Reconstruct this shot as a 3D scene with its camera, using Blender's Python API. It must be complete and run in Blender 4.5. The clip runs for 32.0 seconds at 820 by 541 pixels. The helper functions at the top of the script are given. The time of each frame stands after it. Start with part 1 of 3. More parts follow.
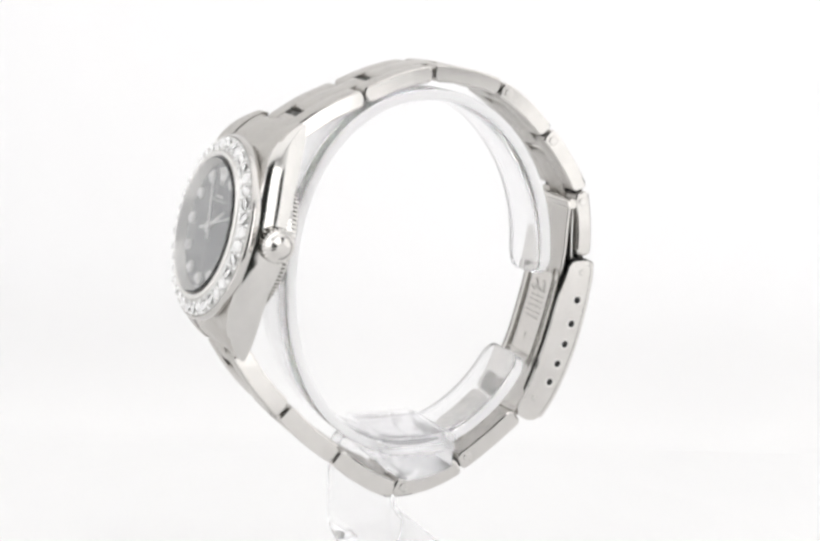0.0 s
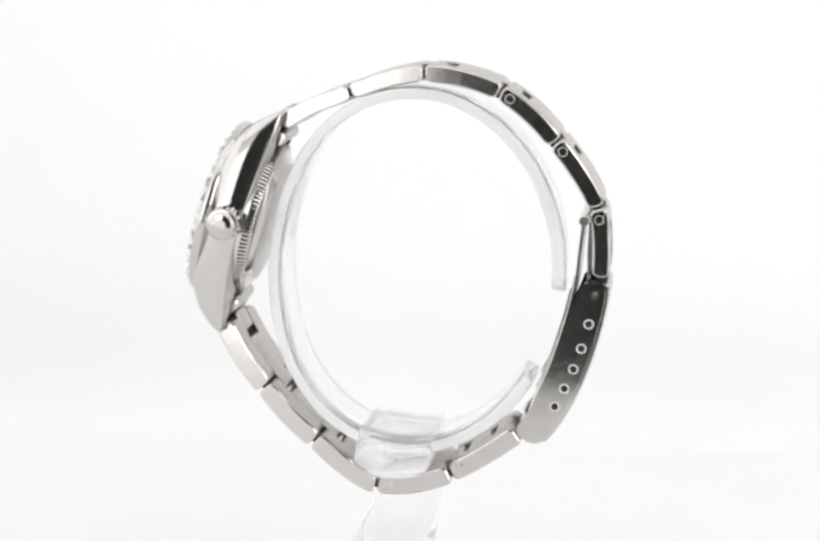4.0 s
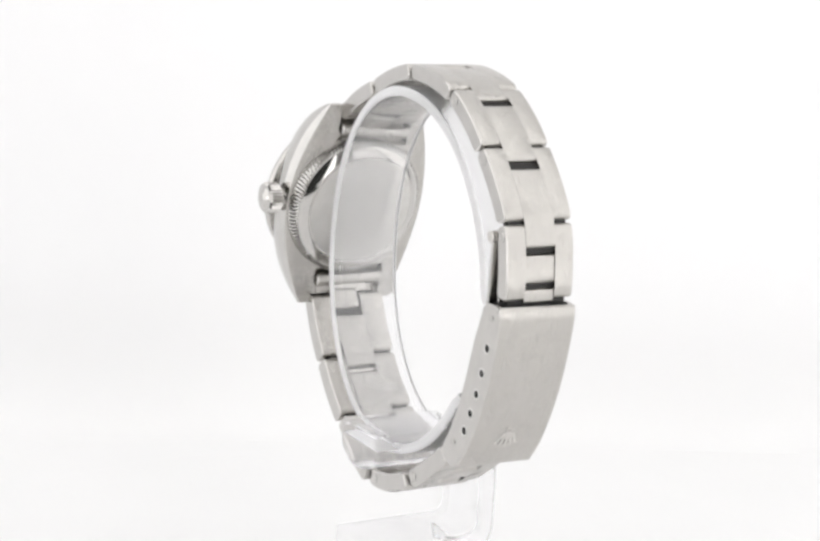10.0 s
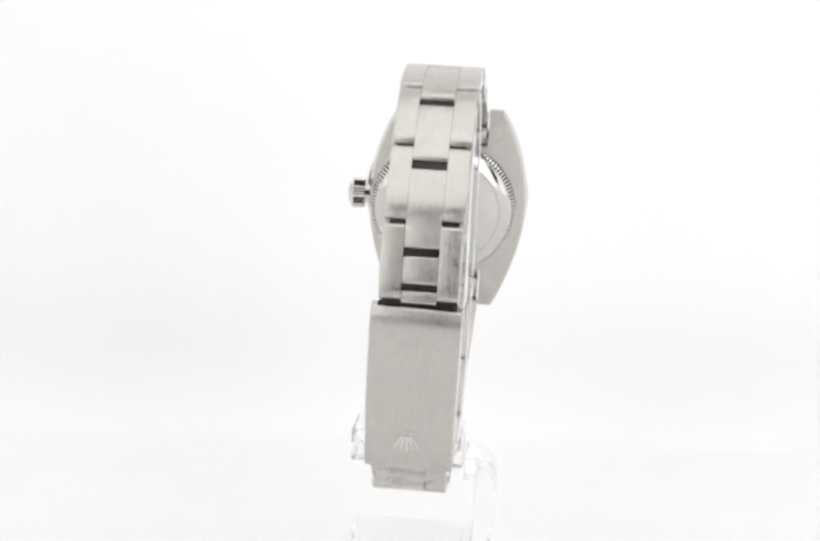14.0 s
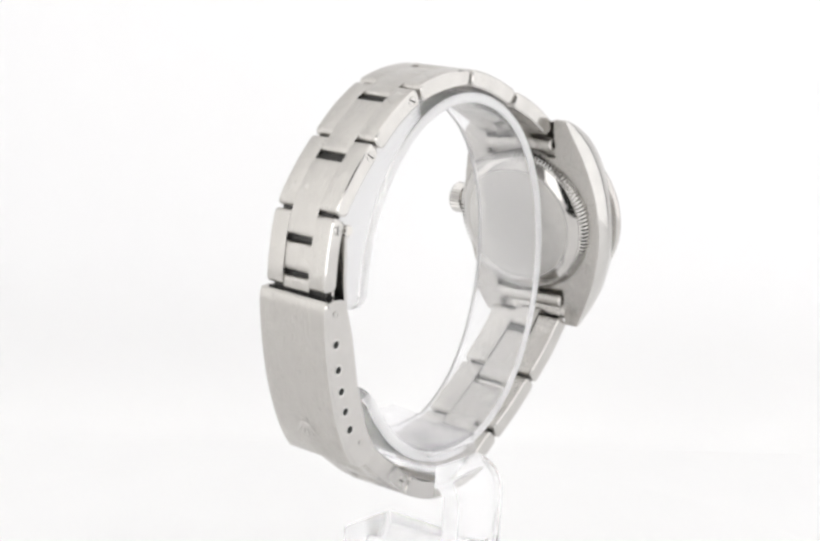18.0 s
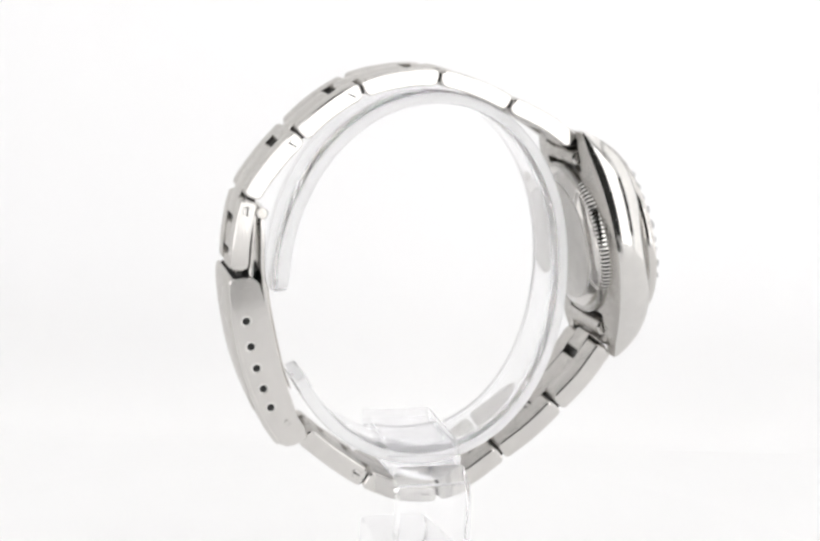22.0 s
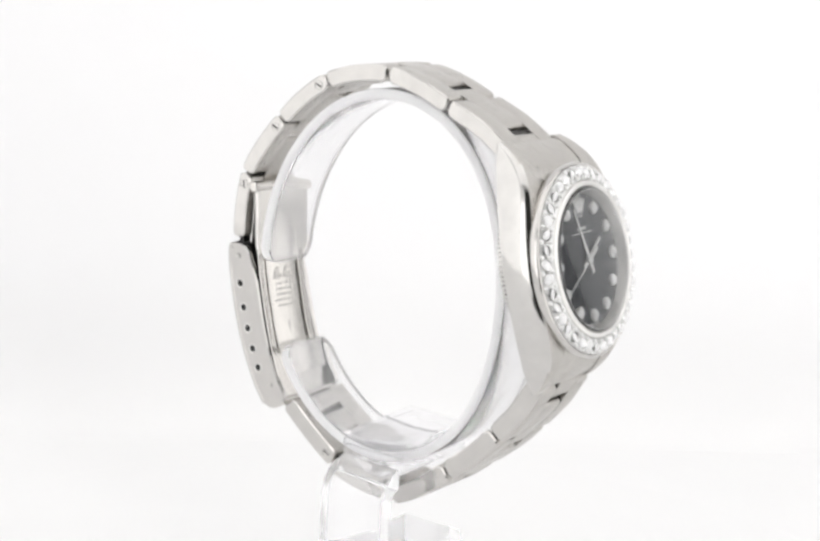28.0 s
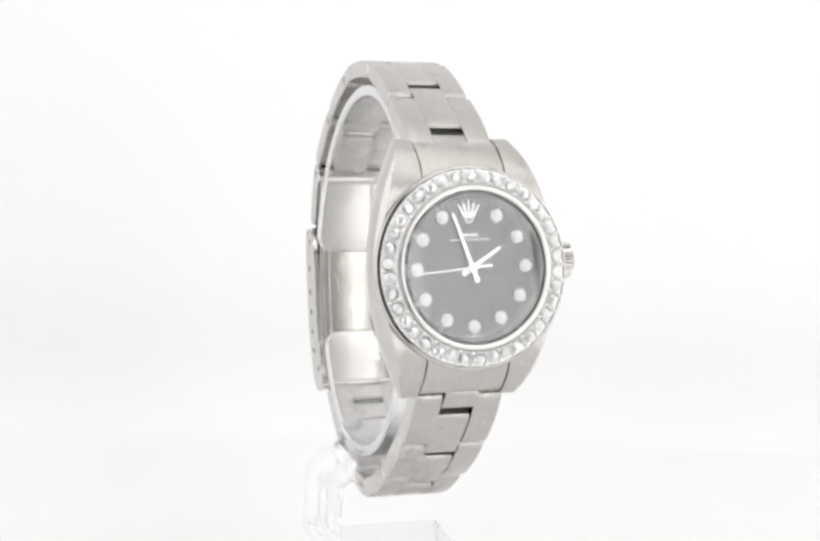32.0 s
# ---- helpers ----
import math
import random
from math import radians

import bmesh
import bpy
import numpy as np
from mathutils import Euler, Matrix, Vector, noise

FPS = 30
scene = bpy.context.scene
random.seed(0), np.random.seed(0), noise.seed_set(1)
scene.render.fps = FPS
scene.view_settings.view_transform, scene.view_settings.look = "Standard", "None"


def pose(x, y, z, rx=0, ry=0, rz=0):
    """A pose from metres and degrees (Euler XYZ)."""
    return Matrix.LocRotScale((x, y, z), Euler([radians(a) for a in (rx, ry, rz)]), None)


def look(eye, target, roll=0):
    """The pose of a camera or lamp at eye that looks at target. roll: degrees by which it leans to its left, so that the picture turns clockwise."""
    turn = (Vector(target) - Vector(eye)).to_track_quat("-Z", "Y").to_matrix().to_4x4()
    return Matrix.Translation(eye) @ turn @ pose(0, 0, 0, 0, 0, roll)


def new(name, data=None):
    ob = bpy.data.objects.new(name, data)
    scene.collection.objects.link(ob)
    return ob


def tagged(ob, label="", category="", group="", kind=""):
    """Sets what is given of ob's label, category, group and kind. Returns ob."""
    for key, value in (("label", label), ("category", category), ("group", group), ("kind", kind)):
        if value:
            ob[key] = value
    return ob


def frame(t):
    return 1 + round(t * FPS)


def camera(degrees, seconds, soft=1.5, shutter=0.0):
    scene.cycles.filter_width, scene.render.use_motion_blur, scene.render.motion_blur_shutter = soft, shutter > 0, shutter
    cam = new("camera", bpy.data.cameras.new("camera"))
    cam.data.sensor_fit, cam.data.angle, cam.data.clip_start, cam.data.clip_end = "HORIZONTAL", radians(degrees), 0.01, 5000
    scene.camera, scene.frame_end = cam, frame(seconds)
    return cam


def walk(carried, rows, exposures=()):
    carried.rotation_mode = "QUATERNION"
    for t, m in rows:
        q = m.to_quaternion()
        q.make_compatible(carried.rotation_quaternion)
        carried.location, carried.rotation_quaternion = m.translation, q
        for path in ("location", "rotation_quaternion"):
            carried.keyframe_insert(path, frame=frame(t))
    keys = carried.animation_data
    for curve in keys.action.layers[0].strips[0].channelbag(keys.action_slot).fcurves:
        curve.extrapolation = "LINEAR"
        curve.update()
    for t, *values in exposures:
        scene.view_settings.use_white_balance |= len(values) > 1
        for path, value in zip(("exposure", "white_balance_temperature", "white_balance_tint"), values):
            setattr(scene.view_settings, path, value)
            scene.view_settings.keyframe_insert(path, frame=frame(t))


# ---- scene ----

# ---- camera: it stands still; the turntable turns ----
cam = camera(28.42, 32.0, soft=2.9)
EYE = Vector((0.0, -0.24, 0.105))
PITCH, YAW, ROLL = 11.813, -0.1365, 3.178
AIM = EYE + Vector((math.sin(radians(YAW)) * math.cos(radians(PITCH)),
                    math.cos(radians(YAW)) * math.cos(radians(PITCH)), -math.sin(radians(PITCH))))
walk(cam, [(0, look(EYE, AIM, ROLL)), (32, look(EYE, AIM, ROLL))], exposures=((0, 0.0), (32, 0.0)))


def turn(t):
    """Degrees by which the turntable has turned at t seconds."""
    u = t - 13.5
    return -8.609 * u - 0.4834 * (u / 10) ** 2


# ---- light: a white light tent with a dark room in front of it ----
world = bpy.data.worlds.new("dark_room")
scene.world = world
world.use_nodes = True
world.node_tree.nodes["Background"].inputs["Color"].default_value = (0.035, 0.035, 0.033, 1)
world.node_tree.nodes["Background"].inputs["Strength"].default_value = 1.0


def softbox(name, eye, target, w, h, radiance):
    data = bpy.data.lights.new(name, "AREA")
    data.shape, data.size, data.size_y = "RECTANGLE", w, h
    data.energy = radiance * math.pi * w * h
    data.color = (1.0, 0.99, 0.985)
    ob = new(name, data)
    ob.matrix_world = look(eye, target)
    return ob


# unseen lamps added in place of the tent's glowing cloth sides, one for each
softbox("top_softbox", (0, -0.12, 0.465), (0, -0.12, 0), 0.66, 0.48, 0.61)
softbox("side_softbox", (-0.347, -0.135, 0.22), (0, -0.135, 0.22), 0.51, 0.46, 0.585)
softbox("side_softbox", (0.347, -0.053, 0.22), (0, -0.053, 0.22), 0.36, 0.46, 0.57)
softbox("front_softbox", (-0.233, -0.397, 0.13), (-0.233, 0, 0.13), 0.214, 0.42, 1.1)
softbox("backdrop_fill", (0, 0.30, 0.12), (0, 0.13, 0.12), 0.76, 0.58, 1.12)    # unseen, added to brighten the backdrop through its cloth
# unseen, set forward of its wall so that the dial reflects it
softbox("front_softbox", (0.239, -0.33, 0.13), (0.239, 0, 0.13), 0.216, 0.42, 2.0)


# ---- materials ----
def material(name):
    m = bpy.data.materials.new(name)
    m.use_nodes = True
    nt = m.node_tree
    return m, nt, nt.nodes["Principled BSDF"]


def node(nt, kind, **values):
    n = nt.nodes.new(kind)
    for key, value in values.items():
        n.inputs[key].default_value = value
    return n


def noise_of(nt, scale_xyz, detail=3.0, rough=0.6):
    """Noise in the thing's own space, stretched by a scale on each axis."""
    co = nt.nodes.new("ShaderNodeTexCoord")
    mp = node(nt, "ShaderNodeMapping", Scale=scale_xyz)
    nz = node(nt, "ShaderNodeTexNoise", Scale=1.0, Detail=detail, Roughness=rough)
    nt.links.new(co.outputs["Object"], mp.inputs["Vector"])
    nt.links.new(mp.outputs["Vector"], nz.inputs["Vector"])
    return nz


def ramp(nt, source, lo, hi, a=0.3, b=0.7):
    r = node(nt, "ShaderNodeMapRange", **{"From Min": a, "From Max": b, "To Min": lo, "To Max": hi})
    nt.links.new(source, r.inputs["Value"])
    return r.outputs["Result"]


def steel(name, colour, rough, streak, strength, aniso=0.0):
    m, nt, b = material(name)
    b.inputs["Metallic"].default_value = 1.0
    fine = noise_of(nt, streak, 4.0)
    tone = nt.nodes.new("ShaderNodeMix")
    tone.data_type = "RGBA"
    tone.inputs["A"].default_value = (*[c * 0.88 for c in colour], 1)
    tone.inputs["B"].default_value = (*[c * 1.08 for c in colour], 1)
    grit = noise_of(nt, tuple(v * 0.4 for v in streak), 3.0)
    nt.links.new(grit.outputs["Fac"], tone.inputs["Factor"])
    nt.links.new(tone.outputs["Result"], b.inputs["Base Color"])
    broad = noise_of(nt, (260, 260, 260), 3.0)
    add = node(nt, "ShaderNodeMath")
    add.operation = "ADD"
    nt.links.new(ramp(nt, fine.outputs["Fac"], rough * 0.7, rough * 1.15), add.inputs[0])
    nt.links.new(ramp(nt, broad.outputs["Fac"], 0.0, rough * 0.3), add.inputs[1])
    nt.links.new(add.outputs["Value"], b.inputs["Roughness"])
    bump = node(nt, "ShaderNodeBump", Strength=strength, Distance=0.00002)
    nt.links.new(fine.outputs["Fac"], bump.inputs["Height"])
    nt.links.new(bump.outputs["Normal"], b.inputs["Normal"])
    if aniso:
        # the grain runs along the band, so that gloss spreads across it
        grain = nt.nodes.new("ShaderNodeTangent")
        grain.direction_type, grain.axis = "RADIAL", "X"
        nt.links.new(grain.outputs["Tangent"], b.inputs["Tangent"])
        b.inputs["Anisotropic"].default_value = aniso
        b.inputs["Anisotropic Rotation"].default_value = 0.25
    return m


BRUSHED = steel("brushed_steel", (0.54, 0.522, 0.495), 0.275, (26000, 500, 500), 0.35, 0.85)
POLISHED = steel("polished_steel", (0.59, 0.575, 0.555), 0.1, (900, 900, 900), 0.04)
FLANK = steel("polished_case_flank", (0.61, 0.598, 0.58), 0.09, (900, 900, 900), 0.04)
BACK_STEEL = steel("case_back_steel", (0.64, 0.627, 0.605), 0.42, (900, 900, 900), 0.05)
LIP_STEEL = steel("bezel_lip_steel", (0.76, 0.75, 0.73), 0.34, (900, 900, 900), 0.05)
SATIN = steel("satin_steel", (0.67, 0.65, 0.62), 0.2, (9000, 900, 900), 0.15)


def clear(name, ior, rough, tint, wave):
    m, nt, b = material(name)
    b.inputs["Base Color"].default_value = (*tint, 1)
    b.inputs["Transmission Weight"].default_value = 1.0
    b.inputs["IOR"].default_value = ior
    scuff = noise_of(nt, (420, 420, 420), 5.0)
    nt.links.new(ramp(nt, scuff.outputs["Fac"], rough, rough * 1.4, 0.45, 0.8), b.inputs["Roughness"])
    if wave:
        slow = noise_of(nt, (420, 420, 420), 2.0)
        bump = node(nt, "ShaderNodeBump", Strength=wave, Distance=0.0004)
        nt.links.new(slow.outputs["Fac"], bump.inputs["Height"])
        nt.links.new(bump.outputs["Normal"], b.inputs["Normal"])
    return m


ACRYLIC = clear("clear_acrylic", 1.22, 0.03, (0.99, 0.99, 0.995), 0.02)
ACRYLIC.node_tree.nodes["Principled BSDF"].inputs["Transmission Weight"].default_value = 0.9
COLLAR = clear("clear_acrylic_collar", 1.3, 0.012, (0.985, 0.985, 0.99), 0.0)
COLLAR.node_tree.nodes["Principled BSDF"].inputs["Transmission Weight"].default_value = 0.88
CUT_EDGE = clear("frosted_acrylic_edge", 1.3, 0.3, (0.97, 0.97, 0.975), 0.0)
CUT_EDGE.node_tree.nodes["Principled BSDF"].inputs["Transmission Weight"].default_value = 0.45
SADDLE = clear("scuffed_acrylic_saddle", 1.1, 0.03, (0.995, 0.993, 1.0), 0.3)
SADDLE.node_tree.nodes["Principled BSDF"].inputs["Transmission Weight"].default_value = 0.9
CRYSTAL = clear("sapphire_crystal", 1.77, 0.02, (0.99, 0.99, 0.99), 0.0)
# a white, part metallic body stands in for the sparkle of cut facets
DIAMOND = clear("diamond", 2.0, 0.03, (1.0, 1.0, 1.0), 0.0)
DIAMOND.node_tree.nodes["Principled BSDF"].inputs["Transmission Weight"].default_value = 0.35
DIAMOND.node_tree.nodes["Principled BSDF"].inputs["Metallic"].default_value = 0.2
# whiter still, so that brilliance is put into the marker stones' colour
MARKER_STONE = clear("whitened_diamond", 1.9, 0.08, (1.0, 1.0, 1.0), 0.0)
MARKER_STONE.node_tree.nodes["Principled BSDF"].inputs["Transmission Weight"].default_value = 0.2


def plain(name, colour, rough, metal=0.0, vary=0.05, scale=120, bump_by=0.1):
    m, nt, b = material(name)
    b.inputs["Metallic"].default_value = metal
    b.inputs["Roughness"].default_value = rough
    nz = noise_of(nt, (scale, scale, scale), 5.0)
    mix = nt.nodes.new("ShaderNodeMix")
    mix.data_type = "RGBA"
    mix.inputs["A"].default_value = (*[c * (1 - vary) for c in colour], 1)
    mix.inputs["B"].default_value = (*colour, 1)
    nt.links.new(nz.outputs["Fac"], mix.inputs["Factor"])
    nt.links.new(mix.outputs["Result"], b.inputs["Base Color"])
    if bump_by:
        bump = node(nt, "ShaderNodeBump", Strength=bump_by, Distance=0.0002)
        nt.links.new(nz.outputs["Fac"], bump.inputs["Height"])
        nt.links.new(bump.outputs["Normal"], b.inputs["Normal"])
    return m


WHITE_TABLE = plain("white_plate", (0.87, 0.87, 0.87), 0.5, vary=0.02, scale=60, bump_by=0.02)
WHITE_CLOTH = plain("white_tent_cloth", (0.86, 0.86, 0.86), 0.9, vary=0.03, scale=90, bump_by=0.15)


def backlit():
    """Thin white cloth that lets part of the light behind it through."""
    m, nt, b = material("backlit_cloth")
    b.inputs["Base Color"].default_value = (0.86, 0.86, 0.86, 1)
    b.inputs["Roughness"].default_value = 0.9
    thin = node(nt, "ShaderNodeBsdfTranslucent", Color=(0.86, 0.86, 0.87, 1))
    mix = node(nt, "ShaderNodeMixShader")
    weave = noise_of(nt, (70, 70, 70), 4.0)
    # light let through is faded by height, painting a soft step at the horizon
    co = nt.nodes.new("ShaderNodeTexCoord")
    xyz = nt.nodes.new("ShaderNodeSeparateXYZ")
    nt.links.new(co.outputs["Object"], xyz.inputs["Vector"])
    times = node(nt, "ShaderNodeMath")
    times.operation = "MULTIPLY"
    nt.links.new(ramp(nt, weave.outputs["Fac"], 0.48, 0.52), times.inputs[0])
    nt.links.new(ramp(nt, xyz.outputs["Z"], 0.0, 1.0, -0.004, 0.03), times.inputs[1])
    nt.links.new(times.outputs["Value"], mix.inputs[0])
    nt.links.new(b.outputs["BSDF"], mix.inputs[1])
    nt.links.new(thin.outputs["BSDF"], mix.inputs[2])
    nt.links.new(mix.outputs["Shader"], nt.nodes["Material Output"].inputs["Surface"])
    return m


BACKLIT = backlit()
DIAL = plain("black_dial_lacquer", (0.055, 0.059, 0.066), 0.13, vary=0.08, scale=200, bump_by=0.0)
PAVE = plain("bead_set_white_gold", (0.84, 0.84, 0.83), 0.4, metal=1.0, vary=0.15, scale=2500, bump_by=0.3)
MARKER = plain("white_gold_marker", (0.84, 0.84, 0.83), 0.34, metal=1.0, bump_by=0.0)
PRINT = plain("white_dial_print", (0.75, 0.75, 0.74), 0.5, bump_by=0.0)
# black for discs and a block that put recess shade into the clasp
VOID = plain("recess_shade_black", (0.012, 0.012, 0.012), 0.8, bump_by=0.0)
# near-black tint puts recess shade into joint hinges and screw slots
DARK = plain("recess_shade_metal", (0.05, 0.049, 0.047), 0.4, metal=0.9, bump_by=0.0)


# ---- mesh helpers; lengths in millimetres ----
MM = 0.001


def part(name, bm, mats, parent, label="", at=None, smooth=35):
    """Links a bmesh as one mesh object under a thing or a part."""
    bmesh.ops.recalc_face_normals(bm, faces=bm.faces)
    me = bpy.data.meshes.new(name)
    bm.to_mesh(me)
    bm.free()
    for m in mats if isinstance(mats, (list, tuple)) else [mats]:
        me.materials.append(m)
    if smooth:
        me.set_sharp_from_angle(angle=radians(smooth))
        for f in me.polygons:
            f.use_smooth = len(f.vertices) < 7
    ob = new(name, me)
    if parent is not None:
        ob.parent = parent
    if at is not None:
        ob.matrix_basis = at
    if label:
        tagged(ob, label)
    return ob


def rings_to_bm(rings, closed=True, cap=True, bm=None):
    """Joins rings of points, in metres, with quads; caps both ends."""
    bm = bm or bmesh.new()
    rows = [[bm.verts.new(p) for p in ring] for ring in rings]
    n = len(rows[0])
    for i in range(len(rows) - 1):
        for j in range(n if closed else n - 1):
            k = (j + 1) % n
            bm.faces.new((rows[i][j], rows[i][k], rows[i + 1][k], rows[i + 1][j]))
    if cap:
        bm.faces.new(rows[0][::-1])
        bm.faces.new(rows[-1])
    return bm


def inset(outline, d):
    """Moves a closed outline inwards by d; it runs anticlockwise."""
    out, n = [], len(outline)
    for i in range(n):
        p, a, b = (Vector(outline[k % n]) for k in (i, i - 1, i + 1))
        e = (b - a).normalized()
        out.append((p.x - e.y * d, p.y + e.x * d))
    return out


def anticlockwise(outline):
    area = sum(a[0] * b[1] - b[0] * a[1] for a, b in zip(outline, outline[1:] + outline[:1]))
    return outline if area > 0 else outline[::-1]


def prism_x(outline, x0, x1, edge=0.18, edge_steps=2, bm=None, edge2=None):
    """A bar along x whose section is an outline of (y, z); its long edges are rounded."""
    o = anticlockwise([tuple(p) for p in outline])
    rings, far = [], []
    for k in range(edge_steps + 1):
        u = 1 - k / edge_steps
        bend = 1 - math.sqrt(1 - u * u)
        e2 = edge if edge2 is None else edge2
        rings.append((x0 + edge * k / edge_steps, inset(o, edge * bend)))
        far.append((x1 - e2 * k / edge_steps, inset(o, e2 * bend)))
    rings += far[::-1]
    return rings_to_bm([[Vector((x, y, z)) * MM for y, z in oo] for x, oo in rings], bm=bm)


def lathe(profile, steps=96, bm=None):
    """Turns (r, n) points round the local z axis."""
    bm = bm or bmesh.new()
    rows = []
    for r, n in profile:
        if r < 1e-6:
            rows.append([bm.verts.new((0, 0, n * MM))])
        else:
            rows.append([bm.verts.new((r * math.cos(2 * math.pi * k / steps) * MM, r * math.sin(2 * math.pi * k / steps) * MM, n * MM)) for k in range(steps)])
    for a, b in zip(rows, rows[1:]):
        for k in range(steps):
            j = (k + 1) % steps
            if len(a) == 1:
                bm.faces.new((a[0], b[k], b[j]))
            elif len(b) == 1:
                bm.faces.new((a[k], a[j], b[0]))
            else:
                bm.faces.new((a[k], a[j], b[j], b[k]))
    return bm


def box(x0, x1, y0, y1, z0, z1, r=0.0, bm=None):
    """A block in millimetres with bevelled edges."""
    b2 = bmesh.new()
    bmesh.ops.create_cube(b2, size=1.0)
    for v in b2.verts:
        v.co = Vector(((x0 + x1) / 2 + v.co.x * (x1 - x0), (y0 + y1) / 2 + v.co.y * (y1 - y0), (z0 + z1) / 2 + v.co.z * (z1 - z0))) * MM
    if r:
        bmesh.ops.bevel(b2, geom=list(b2.edges), offset=r * MM, segments=3, affect="EDGES", profile=0.5)
    if bm is None:
        return b2
    me = bpy.data.meshes.new("tmp")
    b2.to_mesh(me)
    b2.free()
    bm.from_mesh(me)
    bpy.data.meshes.remove(me)
    return bm


def shine(bm, axis_min=0.6):
    """Gives the second material to faces that look along x."""
    bm.normal_update()
    for f in bm.faces:
        if abs(f.normal.x) > axis_min:
            f.material_index = 1
    return bm


# ---- setting ----
def wall(name, x0, x1, y0, y1, z0, z1, mat=None):
    ob = part(name, box(x0, x1, y0, y1, z0, z1), mat or WHITE_CLOTH, None, smooth=0)
    return tagged(ob, "plain white cloth side of a light tent", kind="structure")


ASKEW = Matrix.Translation((0, 0.1, 0)) @ Euler((0, 0, radians(6.0))).to_matrix().to_4x4()      # the rear of the tent is not square to the camera
# the unseen front wings and notch are shaped for the steel's reflections
slab = [(-356, -399), (-70, -399), (-70, -195), (85, -195), (85, -399), (356, -399), tuple((ASKEW @ Vector((0.42, 0, 0)) * 1000)[:2]), tuple((ASKEW @ Vector((-0.42, 0, 0)) * 1000)[:2])]
tagged(part("floor", rings_to_bm([[Vector((x, y, z)) * MM for x, y in slab] for z in (-19, -5)]), WHITE_TABLE, None, smooth=0), "plain white tent floor round the turntable", kind="structure")
sheet = bmesh.new()
sweep = [(-0.5, -5)] + [(30 * math.sin(radians(a)), 25 - 30 * math.cos(radians(a))) for a in range(10, 91, 10)] + [(30, 475)]
rings_to_bm([[ASKEW @ (Vector((x, y, z)) * MM) for x in (-420, 420)] for y, z in sweep], closed=False, cap=False, bm=sheet)
tagged(part("backdrop", sheet, BACKLIT, None), "plain white backlit cloth backdrop of a light tent", kind="structure")
# unseen, added to close off the space behind the back lamp
tagged(wall("rear_panel", -456, 456, 320, 326, -250, 470), "unseen white panel added behind the backdrop cloth")
wall("wall_west", -356, -350, -406, 130, -15, 470)
wall("wall_east", 350, 356, -237, 130, -15, 470)
tagged(wall("ceiling", -356, 356, -406, 136, 470, 476), "white cloth top of a light tent")
# unseen front: a camera gap and an open corner darken the watch's reflections
wall("wall_south_1", -350, -122, -406, -400, -120, 470)
wall("wall_south_2", 154, 350, -406, -400, -120, 470)
wall("wall_east_front", 350, 356, -400, -237, -120, 50)
wall("wall_east_front_upper", 350, 356, -400, -237, 290, 470)

# ---- the turntable ----
ZT = 105.0      # camera height over the turntable
turntable = new("turntable")
tagged(turntable, "round glossy white turntable plate under the display stand", "turntable")
part("plate", lathe([(0, -4.6), (93.2, -4.6), (93.2, -4.98), (0, -4.98)], 200), WHITE_TABLE, turntable)
part("rim", lathe([(93.2, -4.6), (93.6, -4.6), (94, -4.7), (94.2, -4.98), (93.2, -4.98)], 200), WHITE_TABLE, turntable)


def rounded(x0, x1, y0, y1, r, steps=6):
    """A rounded rectangle, anticlockwise."""
    out = []
    for cx, cy, a0 in ((x1 - r, y1 - r, 0), (x0 + r, y1 - r, 90), (x0 + r, y0 + r, 180), (x1 - r, y0 + r, 270)):
        for k in range(steps + 1):
            a = radians(a0 + 90 * k / steps)
            out.append((cx + r * math.cos(a), cy + r * math.sin(a)))
    return out


def zlift(points):
    return [(y, z + ZT) for y, z in points]


# ---- the display stand: base block, bent strip, saddle and open collar ----
stand = new("watch_stand")
tagged(stand, "clear acrylic watch display stand with an open oval collar", "display stand")
XC = 2.9        # middle of the watch across its band


def strip_profile():
    """The stand's side in (x, z): a base block and, bent up from it, a column that turns in over the band."""
    t, r = 3.2, 5.0
    o = [(-7.3, -4.55), (9.4, -4.55), (9.9, -4.05), (9.9, 8.6)]
    for k in range(9):
        a = radians(-82 + 82 * k / 8)
        o.append((14.6 - r + r * math.cos(a), 13.7 + r * math.sin(a)))
    for k in range(9):
        a = radians(90 * k / 8)
        o.append((14.6 - r + r * math.cos(a), 27.0 - r + r * math.sin(a)))
    for k in range(9):
        a = radians(90 - 90 * k / 8)
        o.append((14.6 - r + (r - t) * math.cos(a), 27.0 - r + (r - t) * math.sin(a)))
    for k in range(7):
        a = radians(90 * k / 6)
        o.append((9.6 + 1.8 * math.cos(a), 14.8 - 1.8 * math.sin(a)))
    o += [(-7.3, 13.0), (-7.8, 12.5), (-7.8, -4.05)]
    return o


def strip_bm():
    o = anticlockwise(strip_profile())
    rings = []
    for y, d in ((-4.4, 0.4), (-4.28, 0.12), (-4.0, 0), (6.2, 0), (6.48, 0.12), (6.6, 0.4)):
        rings.append([Vector((x, y, z)) * MM for x, z in inset(o, d)])
    return rings_to_bm(rings)


